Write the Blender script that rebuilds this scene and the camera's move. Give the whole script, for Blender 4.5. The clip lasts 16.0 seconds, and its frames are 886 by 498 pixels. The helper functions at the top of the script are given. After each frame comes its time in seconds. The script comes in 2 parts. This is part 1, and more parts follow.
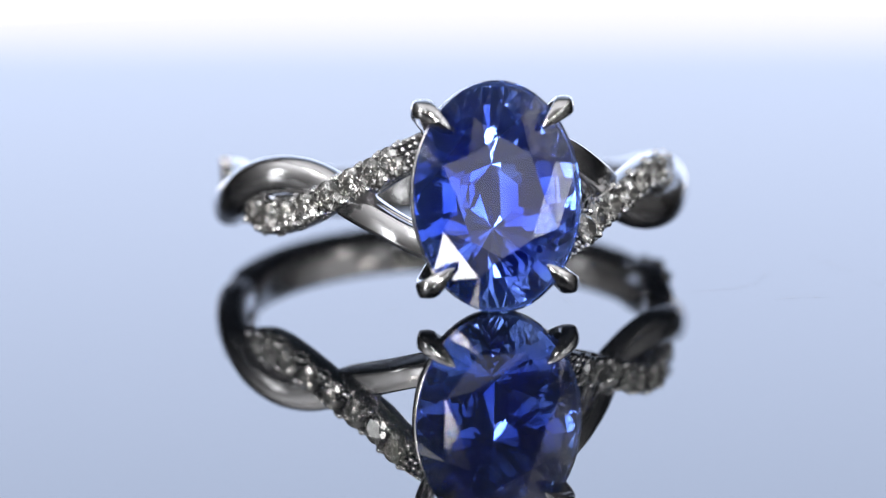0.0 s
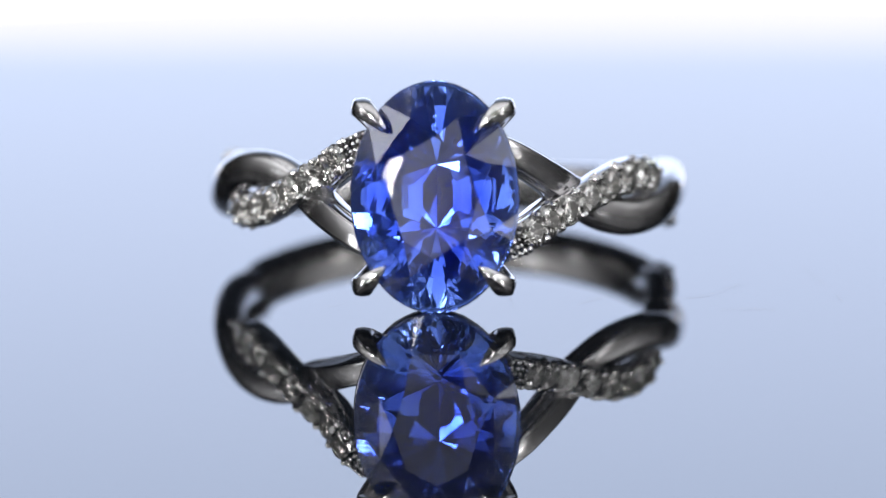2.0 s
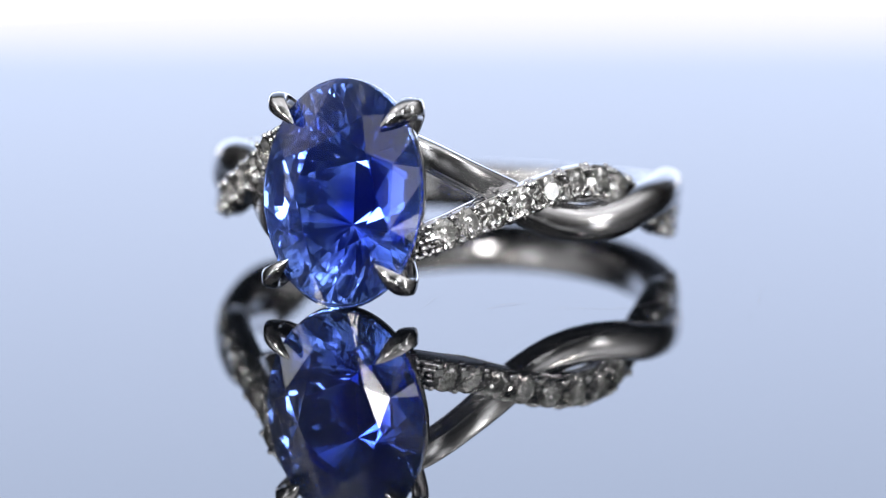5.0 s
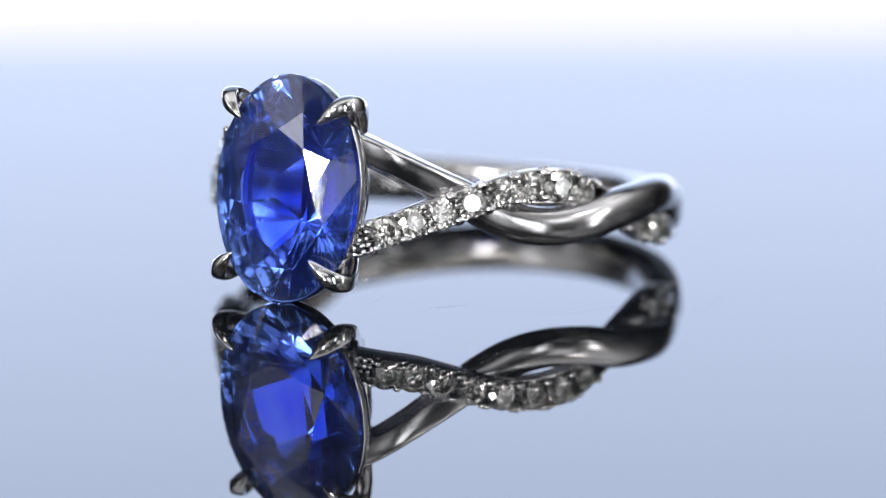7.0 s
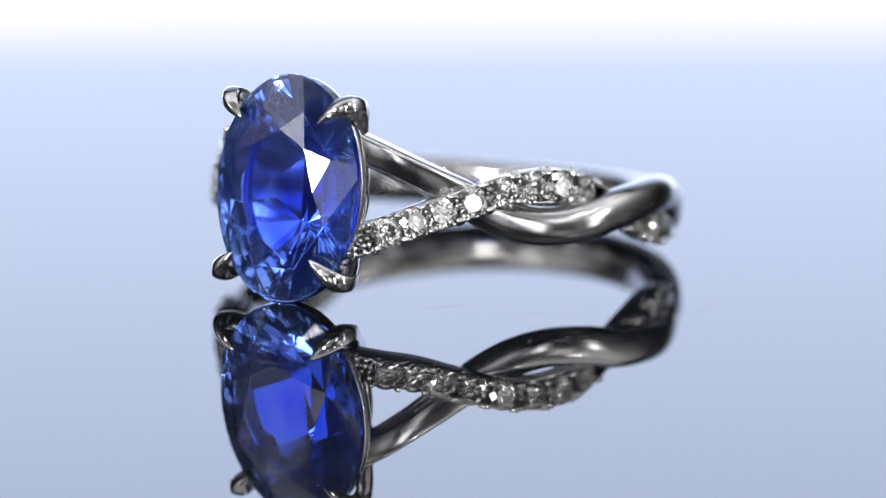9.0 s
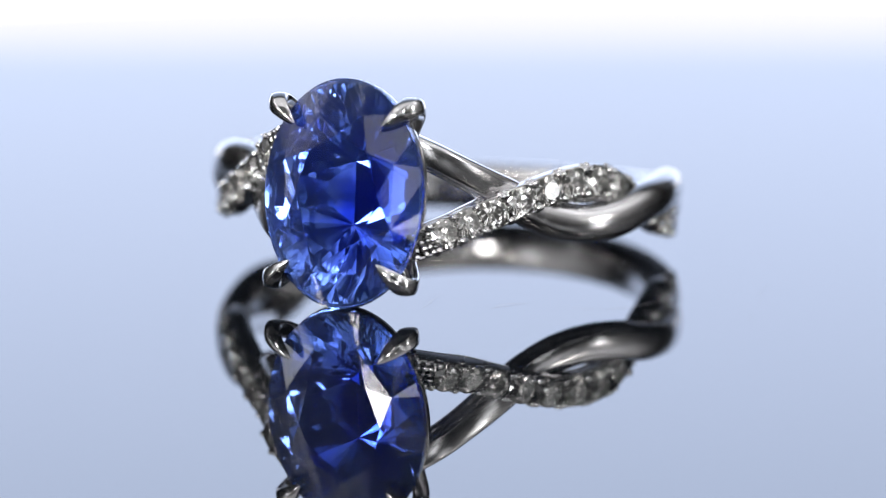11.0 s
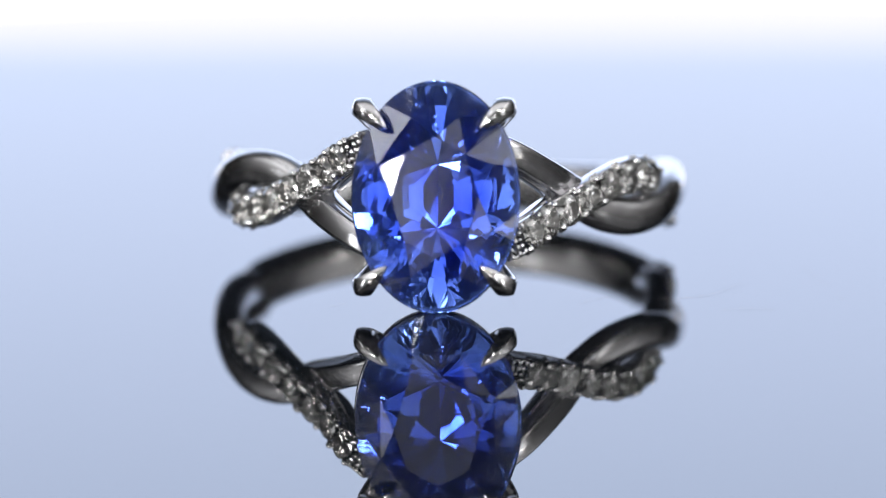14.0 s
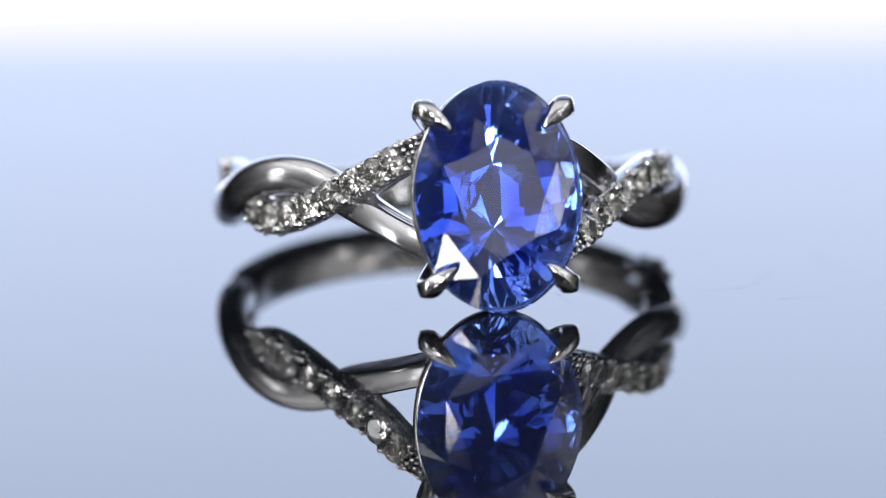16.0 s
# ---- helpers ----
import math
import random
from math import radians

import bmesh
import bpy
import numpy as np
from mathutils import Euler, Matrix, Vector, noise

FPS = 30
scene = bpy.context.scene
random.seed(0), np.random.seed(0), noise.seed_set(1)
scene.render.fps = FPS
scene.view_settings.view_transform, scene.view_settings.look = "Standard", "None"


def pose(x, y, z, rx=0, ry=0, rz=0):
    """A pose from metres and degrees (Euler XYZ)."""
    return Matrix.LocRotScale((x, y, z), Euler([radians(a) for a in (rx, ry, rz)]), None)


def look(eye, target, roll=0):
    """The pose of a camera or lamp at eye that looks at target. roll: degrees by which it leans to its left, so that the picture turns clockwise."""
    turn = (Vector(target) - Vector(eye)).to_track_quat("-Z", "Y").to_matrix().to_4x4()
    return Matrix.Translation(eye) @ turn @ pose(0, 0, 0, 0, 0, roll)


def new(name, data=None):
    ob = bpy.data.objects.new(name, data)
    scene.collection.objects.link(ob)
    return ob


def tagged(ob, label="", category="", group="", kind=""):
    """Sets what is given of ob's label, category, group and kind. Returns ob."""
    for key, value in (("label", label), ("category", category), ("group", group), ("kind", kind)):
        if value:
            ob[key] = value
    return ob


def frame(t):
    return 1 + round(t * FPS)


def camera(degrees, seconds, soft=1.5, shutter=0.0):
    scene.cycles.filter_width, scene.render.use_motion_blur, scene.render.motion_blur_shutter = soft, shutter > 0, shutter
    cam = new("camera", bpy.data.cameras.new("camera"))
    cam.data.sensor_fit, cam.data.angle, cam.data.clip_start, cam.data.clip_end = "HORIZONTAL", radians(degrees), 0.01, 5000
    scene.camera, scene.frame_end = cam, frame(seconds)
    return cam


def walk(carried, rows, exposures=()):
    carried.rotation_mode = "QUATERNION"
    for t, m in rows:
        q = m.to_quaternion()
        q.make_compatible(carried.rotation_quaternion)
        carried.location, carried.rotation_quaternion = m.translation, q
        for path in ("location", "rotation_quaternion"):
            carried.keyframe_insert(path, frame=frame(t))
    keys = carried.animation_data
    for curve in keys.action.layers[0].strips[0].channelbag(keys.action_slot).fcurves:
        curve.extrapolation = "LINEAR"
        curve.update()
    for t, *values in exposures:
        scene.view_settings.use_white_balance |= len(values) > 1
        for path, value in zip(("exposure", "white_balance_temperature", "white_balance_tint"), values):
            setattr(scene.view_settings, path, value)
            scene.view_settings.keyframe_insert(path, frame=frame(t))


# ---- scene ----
cam = camera(11.266, 16.0, soft=1.0)
cam.data.dof.use_dof = True
cam.data.dof.focus_distance = 0.1885
cam.data.dof.aperture_fstop = 27.0
EYE = (0.0, -0.19665, 0.03647)
VIEW = pose(*EYE, 79.538, 0, 0.37) @ pose(0, 0, 0, 0, 0, -0.557)
walk(cam, [(0.0, VIEW), (16.0, VIEW)])

# ---- light: lamps of an assumed light box, all out of view ----
world = bpy.data.worlds.new("world")
scene.world = world
world.use_nodes = True
world.node_tree.nodes["Background"].inputs[0].default_value = (0.5, 0.6, 0.8, 1)
world.node_tree.nodes["Background"].inputs[1].default_value = 0.05

MM = 0.001


def area_lamp(name, eye, target, size, watts, colour=(1, 1, 1), size_y=None):
    data = bpy.data.lights.new(name, "AREA")
    data.energy, data.color, data.size = watts, colour, size
    if size_y:
        data.shape, data.size_y = "RECTANGLE", size_y
    ob = new(name, data)
    ob.matrix_world = look(eye, target)
    return ob


def toward(azimuth, height, distance):
    """A place seen from the ring at these degrees: azimuth from straight ahead to the east, height above the plate."""
    a, h = radians(azimuth), radians(height)
    return (distance * math.cos(h) * math.sin(a), -0.012 - distance * math.cos(h) * math.cos(a), distance * math.sin(h))


# a wide light from above, then fills and bright lamps round the ring
area_lamp("top_lamp", (0, 0.02, 0.412), (0, 0.02, 0), 0.80, 0.60, (0.99, 0.985, 1.0), 0.32)
# added fills: brighten the side boards that shoulders and diamonds reflect
for x in (-1, 1):
    area_lamp("wash_fill", (x * 0.22, -0.10, 0.40), (x * 0.45, -0.14, 0.28), 0.50, 1.7, (0.98, 0.98, 1.0), 0.05)
area_lamp("key_lamp", toward(-25, 18.8, 0.31), (0, -0.012, 0.005), 0.046, 1.15, (1.0, 0.98, 0.95), 0.074)
# added fills, no known source: lift the blue inside the stone
for azimuth, height, wide, tall, watts in ((-13, 9, 0.09, 0.11, 0.042), (13, 7, 0.08, 0.10, 0.034), (-82, 8, 0.04, 0.08, 0.06),
                                           (2, 31, 0.13, 0.07, 0.030), (31, 8, 0.03, 0.08, 0.06), (46, 22, 0.07, 0.09, 0.035),
                                           (68, 8, 0.04, 0.08, 0.05), (-56, 30, 0.06, 0.08, 0.06)):
    area_lamp("soft_fill", toward(azimuth, height, 0.33), (0, -0.012, 0.005), wide, watts, (0.97, 0.98, 1.0), tall)
for azimuth, height in ((-66, 40), (-44, 34), (-8, 44), (14, 58), (36, 46), (60, 36), (70, 12)):
    area_lamp("spot_lamp", toward(azimuth, height, 0.31), (0, -0.012, 0.005), 0.010, 0.055, (1.0, 0.955, 0.89))


# ---- materials ----
def material(name, **values):
    mat = bpy.data.materials.new(name)
    mat.use_nodes = True
    bsdf = mat.node_tree.nodes["Principled BSDF"]
    for key, value in values.items():
        bsdf.inputs[key.replace("_", " ")].default_value = (*value, 1) if isinstance(value, tuple) else value
    return mat, mat.node_tree, bsdf


def node(tree, kind, **values):
    n = tree.nodes.new(kind)
    for key, value in values.items():
        n.inputs[key.replace("_", " ")].default_value = value
    return n


def noise_of(tree, scale, detail=4.0, rough=0.55):
    coord = node(tree, "ShaderNodeTexCoord")
    n = node(tree, "ShaderNodeTexNoise", Scale=scale, Detail=detail, Roughness=rough)
    tree.links.new(coord.outputs["Object"], n.inputs["Vector"])
    return n


def ramp_of(tree, source, low, high, at=(0.35, 0.65)):
    r = node(tree, "ShaderNodeValToRGB")
    for el, pos, value in zip(r.color_ramp.elements, at, (low, high)):
        el.position = pos
        el.color = value if len(value) == 4 else (*value, 1)
    tree.links.new(source, r.inputs["Fac"])
    return r


def grey(v):
    return (v, v, v)


def make_metal(name, colour, rough_low, rough_high, relief):
    mat, tree, bsdf = material(name, Base_Color=colour, Metallic=1.0, Roughness=rough_low)
    coarse = noise_of(tree, 900.0)
    r = ramp_of(tree, coarse.outputs["Fac"], grey(rough_low), grey(rough_high))
    tree.links.new(r.outputs["Color"], bsdf.inputs["Roughness"])
    fine = noise_of(tree, 5200.0, 3.0)
    bump = node(tree, "ShaderNodeBump", Strength=relief, Distance=0.00002)
    tree.links.new(fine.outputs["Fac"], bump.inputs["Height"])
    tree.links.new(bump.outputs["Normal"], bsdf.inputs["Normal"])
    return mat


# one white gold in three tones; the shank's shade is in its base colour
GOLD_SHADED = make_metal("white_gold", (0.42, 0.415, 0.42), 0.14, 0.24, 0.10)
GOLD_SATIN = make_metal("satin_white_gold", (0.55, 0.545, 0.555), 0.12, 0.22, 0.07)
GOLD_BRIGHT = make_metal("polished_white_gold", (0.66, 0.655, 0.665), 0.08, 0.16, 0.05)


def make_sapphire():
    """Cornflower blue in uneven colour zones; light passing the thin rim is painted in as paler blue."""
    mat, tree, bsdf = material("sapphire", Roughness=0.0, IOR=1.77, Transmission_Weight=0.975, Specular_IOR_Level=0.2)
    zone = noise_of(tree, 300.0, 2.0)
    r = ramp_of(tree, zone.outputs["Fac"], (0.012, 0.044, 1.0), (0.13, 0.26, 1.0), (0.33, 0.66))
    coord = node(tree, "ShaderNodeTexCoord")
    rim = tree.nodes.new("ShaderNodeVectorMath")
    rim.operation = "MULTIPLY_ADD"
    rim.inputs[1].default_value = (1 / 0.0035, 0, 1 / 0.0048)
    rim.inputs[2].default_value = (0.91 / 3.5, 0, -4.77 / 4.8)
    tree.links.new(coord.outputs["Object"], rim.inputs[0])
    size = tree.nodes.new("ShaderNodeVectorMath")
    size.operation = "LENGTH"
    tree.links.new(rim.outputs["Vector"], size.inputs[0])
    # paler towards the girdle: transmitted light put into the colour
    edge = ramp_of(tree, size.outputs["Value"], grey(0.0), grey(0.75), (0.55, 1.0))
    mix = tree.nodes.new("ShaderNodeMix")
    mix.data_type = "RGBA"
    mix.inputs[7].default_value = (0.24, 0.43, 1.0, 1)
    tree.links.new(edge.outputs["Color"], mix.inputs[0])
    tree.links.new(r.outputs["Color"], mix.inputs[6])
    tree.links.new(mix.outputs[2], bsdf.inputs["Base Color"])
    return mat


SAPPHIRE = make_sapphire()
DIAMOND, _, _ = material("diamond", Base_Color=(1.0, 0.985, 0.96), Roughness=0.0, IOR=2.4, Transmission_Weight=0.985)


BLACK_GLASS, _, _ = material("black_glass", Base_Color=(0.004, 0.005, 0.007), Roughness=0.0, IOR=1.5)
RIM, _, _ = material("rim", Base_Color=(0.05, 0.05, 0.055), Roughness=0.35)
LINT, _, _ = material("lint", Base_Color=(0.30, 0.28, 0.28), Roughness=0.7)


def make_cloth(name, low, high, scale):
    mat, tree, bsdf = material(name, Roughness=0.9)
    n = noise_of(tree, scale, 6.0)
    r = ramp_of(tree, n.outputs["Fac"], low, high)
    tree.links.new(r.outputs["Color"], bsdf.inputs["Base Color"])
    return mat


GREY_CLOTH = make_cloth("grey_cloth", grey(0.08), grey(0.11), 300.0)
TABLE = make_cloth("table", grey(0.07), grey(0.10), 60.0)
WHITE_BOARD = make_cloth("white_board", grey(0.72), grey(0.80), 200.0)


def make_glow_backdrop():
    """Backdrop with its light put into an emission gradient: white along its foot, pale blue above that falls off with
    height.
    """
    mat = bpy.data.materials.new("glowing_backdrop")
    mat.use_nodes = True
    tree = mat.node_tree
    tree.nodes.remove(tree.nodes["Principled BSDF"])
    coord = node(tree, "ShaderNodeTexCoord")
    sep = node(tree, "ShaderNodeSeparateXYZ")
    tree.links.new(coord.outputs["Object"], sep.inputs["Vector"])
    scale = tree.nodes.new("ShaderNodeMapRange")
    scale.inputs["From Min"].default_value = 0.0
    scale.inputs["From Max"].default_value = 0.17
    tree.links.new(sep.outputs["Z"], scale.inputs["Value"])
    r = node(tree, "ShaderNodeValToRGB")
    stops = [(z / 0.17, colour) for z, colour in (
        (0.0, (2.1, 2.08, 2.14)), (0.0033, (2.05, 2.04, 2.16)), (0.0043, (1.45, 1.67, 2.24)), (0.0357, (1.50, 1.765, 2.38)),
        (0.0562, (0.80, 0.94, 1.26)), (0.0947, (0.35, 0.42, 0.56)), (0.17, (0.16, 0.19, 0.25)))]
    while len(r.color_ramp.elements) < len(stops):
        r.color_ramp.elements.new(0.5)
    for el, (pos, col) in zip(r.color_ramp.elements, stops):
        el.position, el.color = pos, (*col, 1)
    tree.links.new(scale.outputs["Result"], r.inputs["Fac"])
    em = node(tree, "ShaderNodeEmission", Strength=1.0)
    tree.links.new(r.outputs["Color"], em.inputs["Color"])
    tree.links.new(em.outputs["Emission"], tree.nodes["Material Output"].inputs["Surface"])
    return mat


BACKDROP_HEIGHT = 0.17
BACKDROP_GLOW = make_glow_backdrop()


# ---- building helpers ----
def finish(bm, name, mat, smooth=True, recalc=True):
    if recalc:
        bmesh.ops.recalc_face_normals(bm, faces=bm.faces)
    mesh = bpy.data.meshes.new(name)
    bm.to_mesh(mesh)
    bm.free()
    mesh.materials.append(mat)
    if smooth:
        mesh.shade_smooth()
    return mesh


def part(name, bm, mat, parent=None, label="", smooth=True):
    ob = new(name, finish(bm, name, mat, smooth))
    if parent:
        ob.parent = parent
    return tagged(ob, label)


def slab(bm, lo, hi, bevel=0.0):
    m = bmesh.ops.create_cube(bm, size=1)["verts"]
    lo, hi = Vector(lo), Vector(hi)
    for v in m:
        v.co = Vector(((lo[i] + hi[i]) / 2 + v.co[i] * (hi[i] - lo[i]) for i in range(3)))
    if bevel:
        bmesh.ops.bevel(bm, geom=list({e for v in m for e in v.link_edges}), offset=bevel, segments=2, affect="EDGES")


TILT = radians(8.208)
LIFT = 2.946
SHIFT = (-0.99, -0.50)
CT, ST = math.cos(TILT), math.sin(TILT)


def seat(p):
    """From the ring's own millimetres (z along the finger, stone towards -y) to metres on the turntable."""
    x, y, z = p
    return Vector((x + SHIFT[0], y * CT + z * ST + SHIFT[1], LIFT + z * CT - y * ST)) * MM


SEAT = Matrix(((1, 0, 0, SHIFT[0]), (0, CT, ST, SHIFT[1]), (0, -ST, CT, LIFT), (0, 0, 0, 1)))


def round_the_finger(phi, r, z, side=1):
    """Angle from the stone in degrees, radius, height; side -1 is the half turn about the stone's axis."""
    a = radians(phi)
    return Vector((side * r * math.sin(a), -r * math.cos(a), side * z))


def spline(rows, x):
    """Smooth value rows at x (Catmull-Rom over uneven knots)."""
    xs = [r[0] for r in rows]
    x = min(max(x, xs[0]), xs[-1])
    i = max(0, min(len(xs) - 2, sum(1 for k in xs if k <= x) - 1))
    out = []
    for c in range(1, len(rows[0])):
        def slope(j):
            a, b = max(j - 1, 0), min(j + 1, len(xs) - 1)
            return (rows[b][c] - rows[a][c]) / (xs[b] - xs[a])
        h = xs[i + 1] - xs[i]
        t = (x - xs[i]) / h
        out.append((2 * t**3 - 3 * t**2 + 1) * rows[i][c] + (t**3 - 2 * t**2 + t) * h * slope(i)
                   + (3 * t**2 - 2 * t**3) * rows[i + 1][c] + (t**3 - t**2) * h * slope(i + 1))
    return out


def sweep(bm, centres, outs, halves, power=2.0, sides=20, closed=False, shape=None):
    """A bar along centres; outs is its outward direction, halves (width, depth) at each centre."""
    rings, n = [], len(centres)
    for i, c in enumerate(centres):
        a = centres[(i - 1) % n if closed else max(i - 1, 0)]
        b = centres[(i + 1) % n if closed else min(i + 1, n - 1)]
        t = (b - a).normalized()
        out = (outs[i] - t * outs[i].dot(t)).normalized()
        across = t.cross(out)
        w, d = halves[i]
        ring = []
        if shape:
            sides = len(shape)
            ring = [bm.verts.new(seat(c + across * (u * w) + out * (v * d))) for u, v in shape]
        for k in range(0 if shape else sides):
            ang = 2 * math.pi * k / sides
            ca, sa = math.cos(ang), math.sin(ang)
            p = power(i) if callable(power) else power
            u = math.copysign(abs(ca) ** (2 / p), ca) * w
            v = math.copysign(abs(sa) ** (2 / p), sa) * d
            ring.append(bm.verts.new(seat(c + across * u + out * v)))
        rings.append(ring)
    for i in range(n if closed else n - 1):
        p, q = rings[i], rings[(i + 1) % n]
        for k in range(sides):
            bm.faces.new((p[k], p[(k + 1) % sides], q[(k + 1) % sides], q[k]))
    if not closed:
        bm.faces.new(rings[0])
        bm.faces.new(rings[-1])


def blob(bm, centre, radius):
    made = bmesh.ops.create_icosphere(bm, subdivisions=2, radius=radius * MM)["verts"]
    at = seat(centre)
    for v in made:
        v.co = v.co + at


# ---- backdrop, table and added surroundings of the turntable ----
def make_box():
    bm = bmesh.new()
    slab(bm, (-0.45, -0.55, -0.045), (0.45, 0.40, -0.025))
    tagged(part("floor", bm, TABLE), "dark grey table top under the turntable", "table", kind="structure")
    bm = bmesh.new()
    slab(bm, (-0.075, -0.004, -0.02), (0.075, 0.004, BACKDROP_HEIGHT))
    ob = part("backdrop", bm, BACKDROP_GLOW)
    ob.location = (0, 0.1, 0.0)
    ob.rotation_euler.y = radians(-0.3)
    tagged(ob, "pale blue backdrop with its light put in as glow, white at its foot", "backdrop", kind="structure")
    # unseen boards and cloths, added to shape what metal and stones reflect
    for name, lo, hi, mat, label in (
            ("wall_west", (-0.462, -0.55, -0.025), (-0.45, 0.262, 0.42), WHITE_BOARD, "plain white board added at the side, out of view"),
            ("wall_east", (0.45, -0.55, -0.025), (0.462, 0.262, 0.42), WHITE_BOARD, "plain white board added at the side, out of view"),
            ("wall_south", (-0.462, -0.562, -0.025), (0.462, -0.55, 0.42), GREY_CLOTH, "plain dark grey cloth added behind the camera, out of view"),
            ("ceiling", (-0.462, -0.562, 0.42), (0.462, 0.266, 0.432), WHITE_BOARD, "plain white board added overhead, out of view"),
            ("wall_north", (-0.462, 0.266, -0.025), (0.462, 0.278, 0.432), GREY_CLOTH, "plain dark grey cloth added behind the backdrop, out of view")):
        bm = bmesh.new()
        slab(bm, lo, hi)
        tagged(part(name, bm, mat), label, "wall" if name != "ceiling" else "ceiling", kind="structure")


make_box()


def make_turntable():
    table = tagged(new("turntable"), "round display turntable topped with polished black glass", "turntable")
    table.location = (0, 0, -0.025)
    for name, mat, r, lo, hi, bev, label in (
            ("base", RIM, 0.062, 0.0, 0.019, 0.002, "dark plastic foot"),
            ("glass_plate", BLACK_GLASS, 0.0955, 0.019, 0.025, 0.0004, "polished black glass plate")):
        bm = bmesh.new()
        bmesh.ops.create_cone(bm, cap_ends=True, segments=128, radius1=r, radius2=r, depth=hi - lo)
        for v in bm.verts:
            v.co.z += (hi + lo) / 2
        rim = [e for e in bm.edges if abs(e.verts[0].co.z - e.verts[1].co.z) < 1e-6]
        bmesh.ops.bevel(bm, geom=rim, offset=bev, segments=2, affect="EDGES")
        part(name, bm, mat, table, label, smooth=False)
    return table


turntable = make_turntable()


# ---- the ring ----
ring = tagged(new("engagement_ring"), "white gold twisted-band ring with oval blue sapphire and small diamonds", "ring")

STONE_Y = -12.75
STONE_W, STONE_H = 3.50, 4.83


def oval(a, scale, y):
    return (STONE_W * scale * math.cos(a), y, STONE_H * scale * math.sin(a))


def hull(bm, points, place):
    verts = [bm.verts.new(place(p)) for p in points]
    bmesh.ops.convex_hull(bm, input=verts)
    bmesh.ops.dissolve_limit(bm, angle_limit=radians(0.6), verts=bm.verts, edges=bm.edges)


# height of the eight star points: a hand-cut crown, not quite even
STAR_RISE = (0.75, 0.84, 0.90, 0.90, 0.84, 0.92, 0.92, 0.97)


def make_sapphire_stone():
    pts = []
    for k in range(48):
        a = 2 * math.pi * k / 48
        pts += [oval(a, 1.0, STONE_Y - 0.28), oval(a, 1.0, STONE_Y + 0.06)]
    for k in range(8):
        pts.append(oval(2 * math.pi * k / 8, 0.52, STONE_Y - 1.10))
        pts.append(oval(2 * math.pi * (k + 0.5) / 8, 0.74, STONE_Y - STAR_RISE[k]))
    # step-cut pavilion: long rows beside a keel that runs along the stone
    for wide, tall, depth in ((0.86, 0.898, 0.51), (0.60, 0.71, 1.36), (0.30, 0.493, 2.27)):
        for k in range(16):
            a = 2 * math.pi * (k + 0.5) / 16
            pts.append((STONE_W * wide * math.cos(a), STONE_Y + depth, STONE_H * tall * math.sin(a)))
    for q in (-1, 1):
        pts.append((0.0, STONE_Y + 3.12, q * 1.33))
    bm = bmesh.new()
    hull(bm, [(x + 0.08, y, z) for x, y, z in pts], seat)
    return part("sapphire", bm, SAPPHIRE, ring, "faceted oval cornflower blue sapphire", smooth=False)


make_sapphire_stone()


def make_prong(sx, sz):
    path = [(1.35, 3.4, 1.9), (1.75, 2.55, 2.3), (2.3, 1.6, 2.85), (2.78, 0.75, 3.42), (3.00, 0.10, 3.70),
            (2.98, -0.42, 3.73), (2.75, -0.82, 3.55), (2.42, -1.05, 3.26), (2.12, -1.13, 3.00), (1.92, -1.14, 2.84)]
    wide = [0.34, 0.38, 0.42, 0.46, 0.50, 0.49, 0.43, 0.31, 0.17, 0.04]
    deep = [0.34, 0.38, 0.42, 0.44, 0.43, 0.40, 0.33, 0.24, 0.13, 0.06]
    path = [(x, STONE_Y + 0.12 + y, z) for x, y, z in path]
    rows = [(i, *p, w, d) for i, (p, w, d) in enumerate(zip(path, wide, deep))]
    centres, outs, halves = [], [], []
    for i in range(0, 37):
        x, y, z, w, d = spline(rows, i / 4)
        centres.append(Vector((sx * x, y, sz * z)))
        lean = Vector((sx * 0.62, 0, sz * 0.78))
        turn = min(1, max(0, (i / 4 - 3.5) / 3))
        outs.append(lean * (1 - turn) + Vector((0, -1, 0)) * turn)
        halves.append((w, d))
    bm = bmesh.new()
    sweep(bm, centres, outs, halves, 1.35, 20)
    part("prong", bm, GOLD_BRIGHT, ring)


for sx in (-1, 1):
    for sz in (-1, 1):
        make_prong(sx, sz)


def make_rail(name, scale, y, wide, deep):
    n = 72
    centres = [Vector(oval(2 * math.pi * k / n, scale, y)) for k in range(n)]
    outs = [Vector((c.x / STONE_W**2, 0, c.z / STONE_H**2)).normalized() for c in centres]
    bm = bmesh.new()
    sweep(bm, centres, outs, [(wide, deep)] * n, 3.0, 12, closed=True)
    part(name, bm, GOLD_BRIGHT, ring)


make_rail("upper_rail", 0.955, STONE_Y + 0.52, 0.32, 0.15)
make_rail("lower_rail", 0.60, STONE_Y + 2.55, 0.30, 0.26)

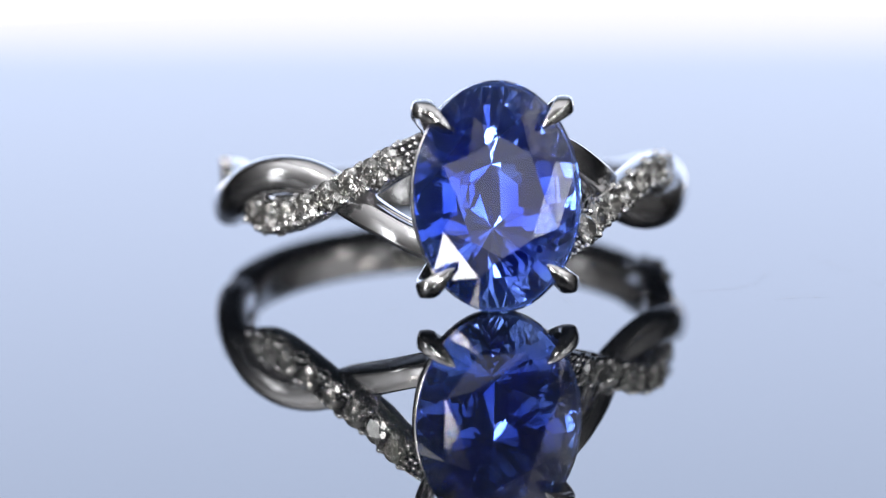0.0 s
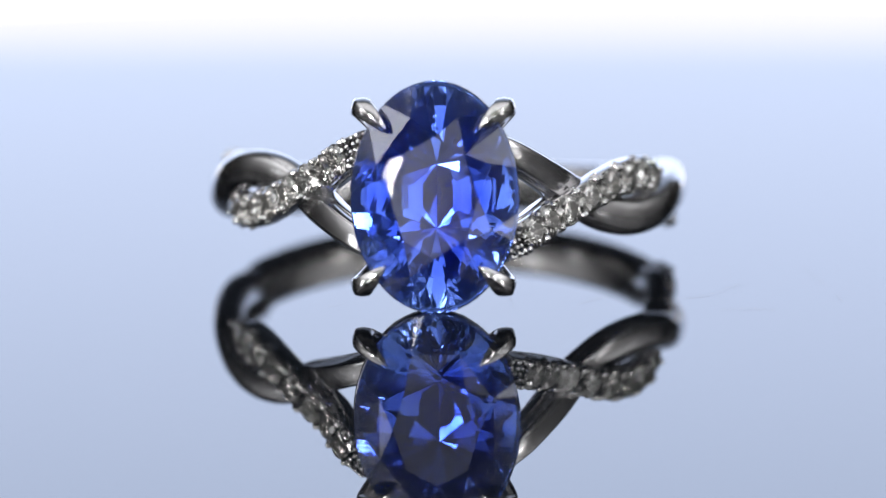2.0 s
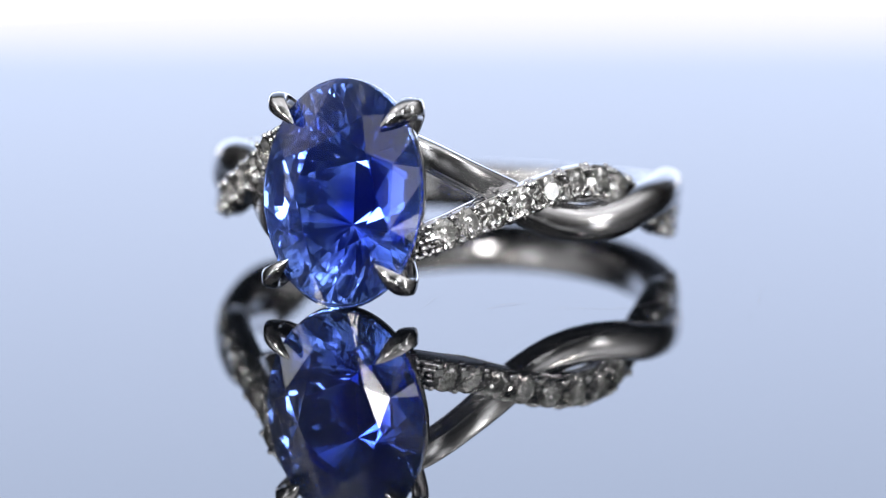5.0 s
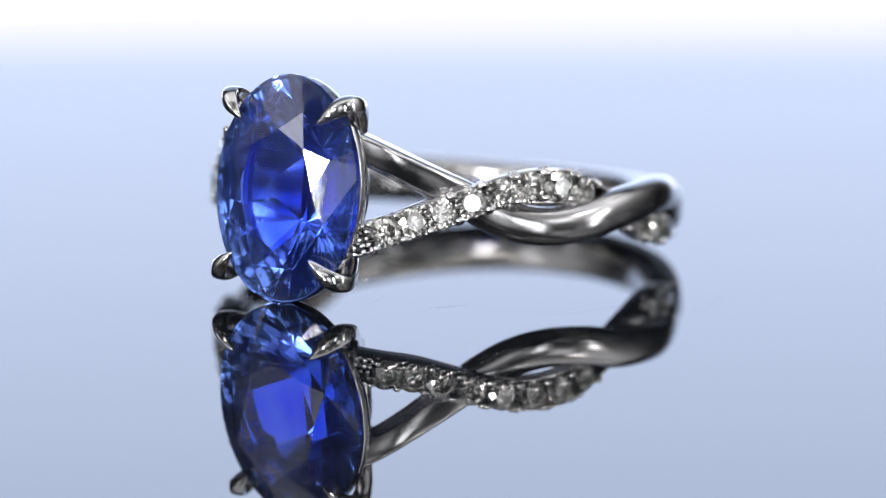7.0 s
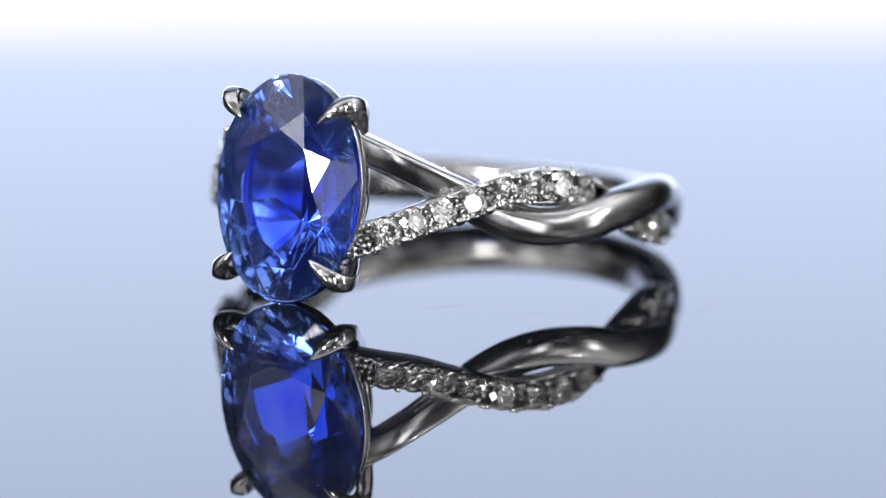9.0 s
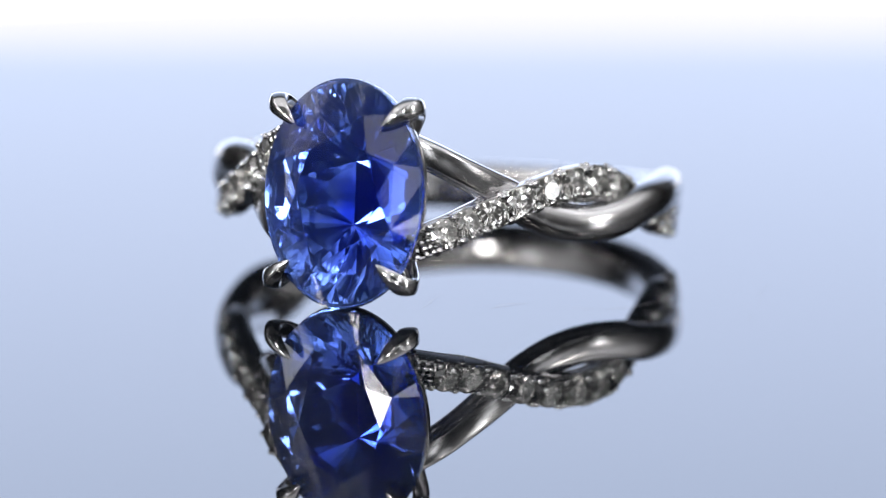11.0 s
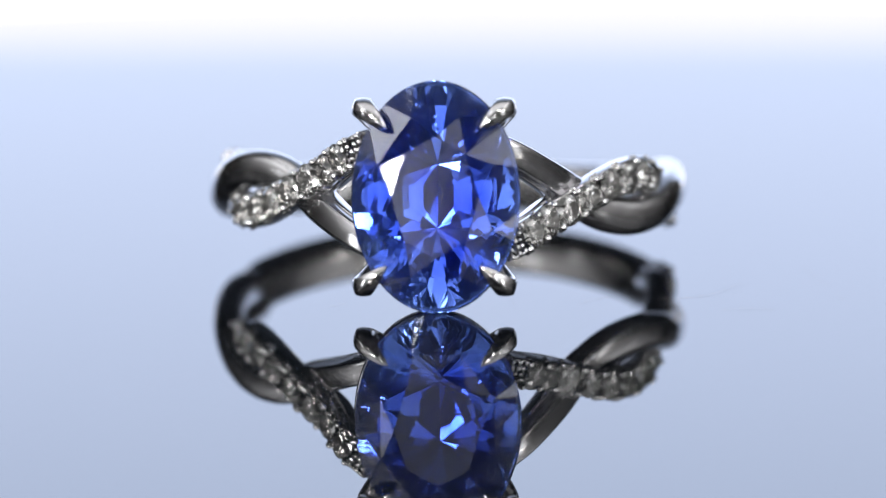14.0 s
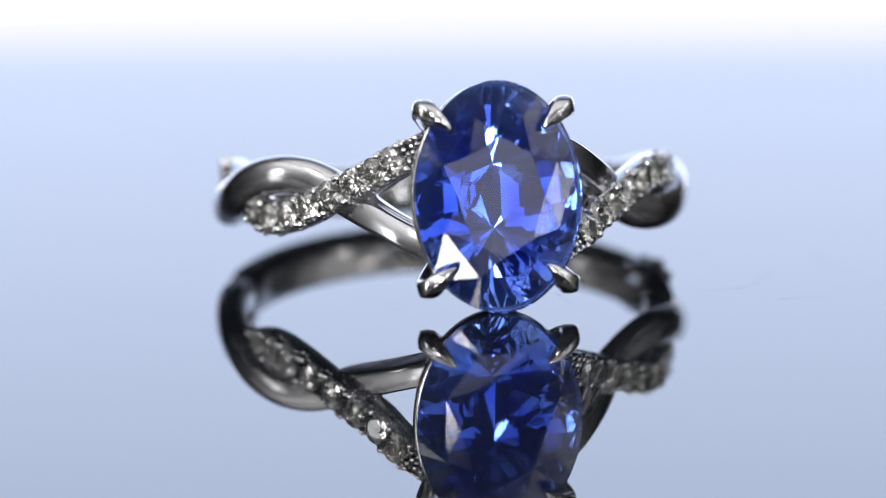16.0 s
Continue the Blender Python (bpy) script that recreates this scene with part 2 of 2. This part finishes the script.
# angle, radius, height, half width, half depth
PAVE = [(12, 12.20, -2.2, 0.66, 0.75), (18.2, 11.45, -1.68, 0.66, 0.72), (23.9, 10.58, -1.17, 0.66, 0.68), (30.5, 10.24, -0.65, 0.66, 0.64),
        (37, 10.00, -0.14, 0.66, 0.63), (44.1, 9.80, 0.34, 0.68, 0.61), (51.7, 9.60, 0.64, 0.74, 0.60), (59, 9.45, 0.76, 0.76, 0.58),
        (66, 9.34, 0.64, 0.72, 0.56), (72, 9.24, 0.36, 0.62, 0.55), (78.5, 9.19, 0.0, 0.60, 0.55), (88, 9.20, -0.55, 0.60, 0.55),
        (99, 9.42, -1.00, 0.64, 0.58), (109, 9.52, -0.86, 0.60, 0.58), (117, 9.56, -0.36, 0.48, 0.52), (124, 9.60, -0.20, 0.40, 0.44)]
PLAIN = [(10, 11.90, 2.25, 0.58, 0.76), (16, 11.40, 1.74, 0.58, 0.76), (23, 10.60, 1.10, 0.60, 0.74), (29, 9.95, 0.58, 0.66, 0.70),
         (35, 9.45, 0.10, 0.74, 0.62), (42, 9.25, -0.48, 0.80, 0.60), (50, 9.30, -0.90, 0.84, 0.62), (59, 9.48, -1.02, 0.84, 0.66),
         (69, 9.69, -0.74, 0.86, 0.68), (78.5, 9.81, -0.20, 0.87, 0.70), (88, 9.84, 0.15, 0.87, 0.70), (100, 9.80, 0.46, 0.85, 0.70),
         (111, 9.72, 0.36, 0.80, 0.70), (120, 9.68, 0.18, 0.64, 0.72), (130, 9.70, 0.0, 0.50, 0.60)]


# cut-down setting: two thin walls, a floor well below the stones, a rounded inside
CHANNEL = [(-1.0, 0.80), (-0.96, 0.93), (-0.86, 0.93), (-0.80, 0.80), (-0.62, -0.15), (0.0, -0.42), (0.62, -0.15), (0.80, 0.80),
           (0.86, 0.93), (0.96, 0.93), (1.0, 0.80), (1.0, 0.0), (0.95, -0.45), (0.78, -0.82), (0.42, -1.0), (-0.42, -1.0), (-0.78, -0.82), (-0.95, -0.45), (-1.0, 0.0)]


def strand_mesh(rows, side, power, step=1.0, shape=None):
    centres, outs, halves = [], [], []
    phi = rows[0][0]
    while phi <= rows[-1][0]:
        r, z, w, d = spline(rows, phi)
        centres.append(round_the_finger(phi, r, z, side))
        outs.append(round_the_finger(phi, 1, 0, side))
        halves.append((w, d))
        phi += step
    bm = bmesh.new()
    sweep(bm, centres, outs, halves, power, 24, shape=shape)
    return bm


def make_shank():
    centres, outs, halves = [], [], []
    for phi in range(96, 265, 2):
        k = min(1, min(phi - 96, 264 - phi) / 23)
        k = k * k * (3 - 2 * k)
        centres.append(round_the_finger(phi, 9.70, -0.16))
        outs.append(round_the_finger(phi, 1, 0))
        halves.append((0.30 + 0.78 * k, 0.40 + 0.42 * k))
    bm = bmesh.new()
    sweep(bm, centres, outs, halves, 3.0, 32)
    part("shank", bm, GOLD_SHADED, ring)


make_shank()


def diamond_mesh():
    pts = []
    for k in range(16):
        a = 2 * math.pi * k / 16
        pts += [(math.cos(a), math.sin(a), 0.02), (math.cos(a), math.sin(a), -0.03)]
    for k in range(8):
        a = 2 * math.pi * (k + 0.5) / 8
        pts.append((0.56 * math.cos(a), 0.56 * math.sin(a), 0.30))
        a = 2 * math.pi * k / 8
        pts.append((0.80 * math.cos(a), 0.80 * math.sin(a), 0.185))
        pts.append((0.45 * math.cos(a), 0.45 * math.sin(a), -0.50))
    pts.append((0, 0, -0.86))
    bm = bmesh.new()
    hull(bm, pts, lambda p: Vector(p) * MM)
    return finish(bm, "diamond", DIAMOND, smooth=False)


DIAMOND_MESH = diamond_mesh()


def strand_point(rows, phi, side):
    r, z, w, d = spline(rows, phi)
    c = round_the_finger(phi, r, z, side)
    r2, z2, _, _ = spline(rows, phi + 0.5)
    r1, z1, _, _ = spline(rows, phi - 0.5)
    t = (round_the_finger(phi + 0.5, r2, z2, side) - round_the_finger(phi - 0.5, r1, z1, side)).normalized()
    out = round_the_finger(phi, 1, 0, side)
    out = (out - t * out.dot(t)).normalized()
    return c, t, out, t.cross(out), w, d


def along(rows, first, last, gap):
    """Angles at even distances of gap millimetres along a strand."""
    found, phi, done = [first], first, 0.0
    here = strand_point(rows, phi, 1)[0]
    while phi < last:
        phi += 0.1
        there = strand_point(rows, phi, 1)[0]
        done += (there - here).length
        here = there
        if done >= gap:
            found.append(phi)
            done = 0.0
    return found


def make_side(side):
    # flat-faced beside the stone, round in section further along
    bm = strand_mesh(PLAIN, side, lambda i: 2.3 + 3.2 * min(1, max(0, (32 - i) / 14)))
    part("plain_strand", bm, GOLD_SATIN, ring, "smooth polished white gold strand")
    wire = [(p, r - 0.25, z - w - 0.10, 0.10, 0.34) for p, r, z, w, d in PLAIN[:4]]
    part("gallery_wire", strand_mesh(wire, side, 2.5), GOLD_BRIGHT, ring, "thin white gold wire under the shoulder")
    wire = [(p, r - 0.35, z + w + 0.08, 0.09, 0.34) for p, r, z, w, d in PAVE[:4]]
    part("gallery_wire", strand_mesh(wire, side, 2.5), GOLD_BRIGHT, ring, "thin white gold wire under the shoulder")
    bm = strand_mesh(PAVE, side, 3.2, shape=CHANNEL)
    places = along(PAVE, 18.2, 69, 1.35) + along(PAVE, 91, 114, 1.35)
    for i, phi in enumerate(places):
        c, t, out, across, w, d = strand_point(PAVE, phi, side)
        for s in (-1, 1):
            for q in (-0.46, 0.46):
                blob(bm, c + t * q * 1.36 + across * s * 0.53 + out * (d + 0.02), 0.165)
                blob(bm, c + t * q * 1.36 + across * s * (w * 0.94) + out * (d - 0.22), 0.135)
    for phi in (12.6, 13.9, 15.2, 16.4):
        c, t, out, across, w, d = strand_point(PAVE, phi, side)
        for q in (-0.8, -0.4, 0.0, 0.4, 0.8):
            blob(bm, c + across * q * w + t * random.uniform(-0.1, 0.1) + out * (d * 0.86), random.uniform(0.10, 0.15))
    strand = part("pave_strand", bm, GOLD_BRIGHT, ring, "white gold strand set with small round diamonds")
    for phi in places:
        c, t, out, across, w, d = strand_point(PAVE, phi, side)
        ob = new("diamond", DIAMOND_MESH)
        ob.parent = strand
        size = 0.69 if phi < 60 else 0.61
        m = Matrix((t, across, out)).transposed().to_4x4()
        m.translation = c + out * (d + 0.0)
        spin = Matrix.Rotation(random.uniform(0, 6.28), 4, "Z")
        place = SEAT @ m @ spin
        place.translation = place.translation * MM
        ob.matrix_basis = place @ Matrix.Diagonal((size, size, size, 1))


make_side(1)
make_side(-1)


# ---- lint on the glass plate ----
def make_fibre(points, radius):
    """A fine hair lying on the plate through a few places, in millimetres."""
    rows = [(i, *p) for i, p in enumerate(points)]
    bm, rings = bmesh.new(), []
    n = 6 * (len(points) - 1)
    for i in range(n + 1):
        x, y = spline(rows, i / 6)
        a, b = spline(rows, max(0, i / 6 - 0.05)), spline(rows, min(len(points) - 1, i / 6 + 0.05))
        t = Vector((b[0] - a[0], b[1] - a[1], 0)).normalized()
        side, r = Vector((-t.y, t.x, 0)), radius * (1 - 0.6 * abs(2 * i / n - 1) ** 3)
        lift = radius + 0.05 * math.sin(math.pi * i / n) ** 2
        rings.append([bm.verts.new((Vector((x, y, lift)) + side * r * math.cos(k * 1.2566) + Vector((0, 0, r * math.sin(k * 1.2566)))) * MM)
                      for k in range(5)])
    for p, q in zip(rings, rings[1:]):
        for k in range(5):
            bm.faces.new((p[k], p[(k + 1) % 5], q[(k + 1) % 5], q[k]))
    bm.faces.new(rings[0]), bm.faces.new(rings[-1])
    return tagged(part("lint_fibre", bm, LINT), "fine pale lint fibre lying on the glass plate", "fibre", group="lint on the glass plate")


fibres = [make_fibre(points, radius) for points, radius in (
    ([(4.97, -12.05), (5.27, -11.33), (5.66, -10.84), (6.22, -10.39)], 0.003),
    ([(7.61, -10.87), (9.62, -10.57), (10.73, -9.68), (11.34, -8.39), (11.72, -7.62), (12.13, -7.11)], 0.0022),
    ([(15.59, -8.08), (15.08, -6.17), (14.8, -4.8), (14.63, -3.48)], 0.0022),
    ([(-5.48, -12.46), (-5.16, -12.11), (-4.83, -11.88)], 0.0022),
    ([(15.8, -9.87), (15.91, -10.59), (16.05, -11.18)], 0.0022),
    ([(1.98, -9.74), (2.19, -11.37), (2.3, -12.84)], 0.0022),
    ([(10.86, -13.26), (12.05, -12.95), (13.21, -13.25)], 0.0022),
)]


# ---- movement: the turntable swings round and back again ----
def motions():
    def angle(t):
        return 8.63 - 5.496 * t - 0.0338 * t * t

    swing = [(t, angle(t)) for t in (0.0, 1.0, 2.0, 3.0, 4.0, 5.0, 6.0, 6.5, 7.0, 7.5)]
    swing += [(7.75, -35.65), (8.0, -36.35), (8.25, -35.6)]
    swing += [(t, angle(15.97 - t)) for t in (8.5, 9.0, 9.5, 10.0, 11.0, 12.0, 13.0, 14.0, 15.0, 16.0)]
    for ob in (ring, turntable, *fibres):
        walk(ob, [(t, pose(0, 0, ob.location.z, 0, 0, a)) for t, a in swing])


motions()
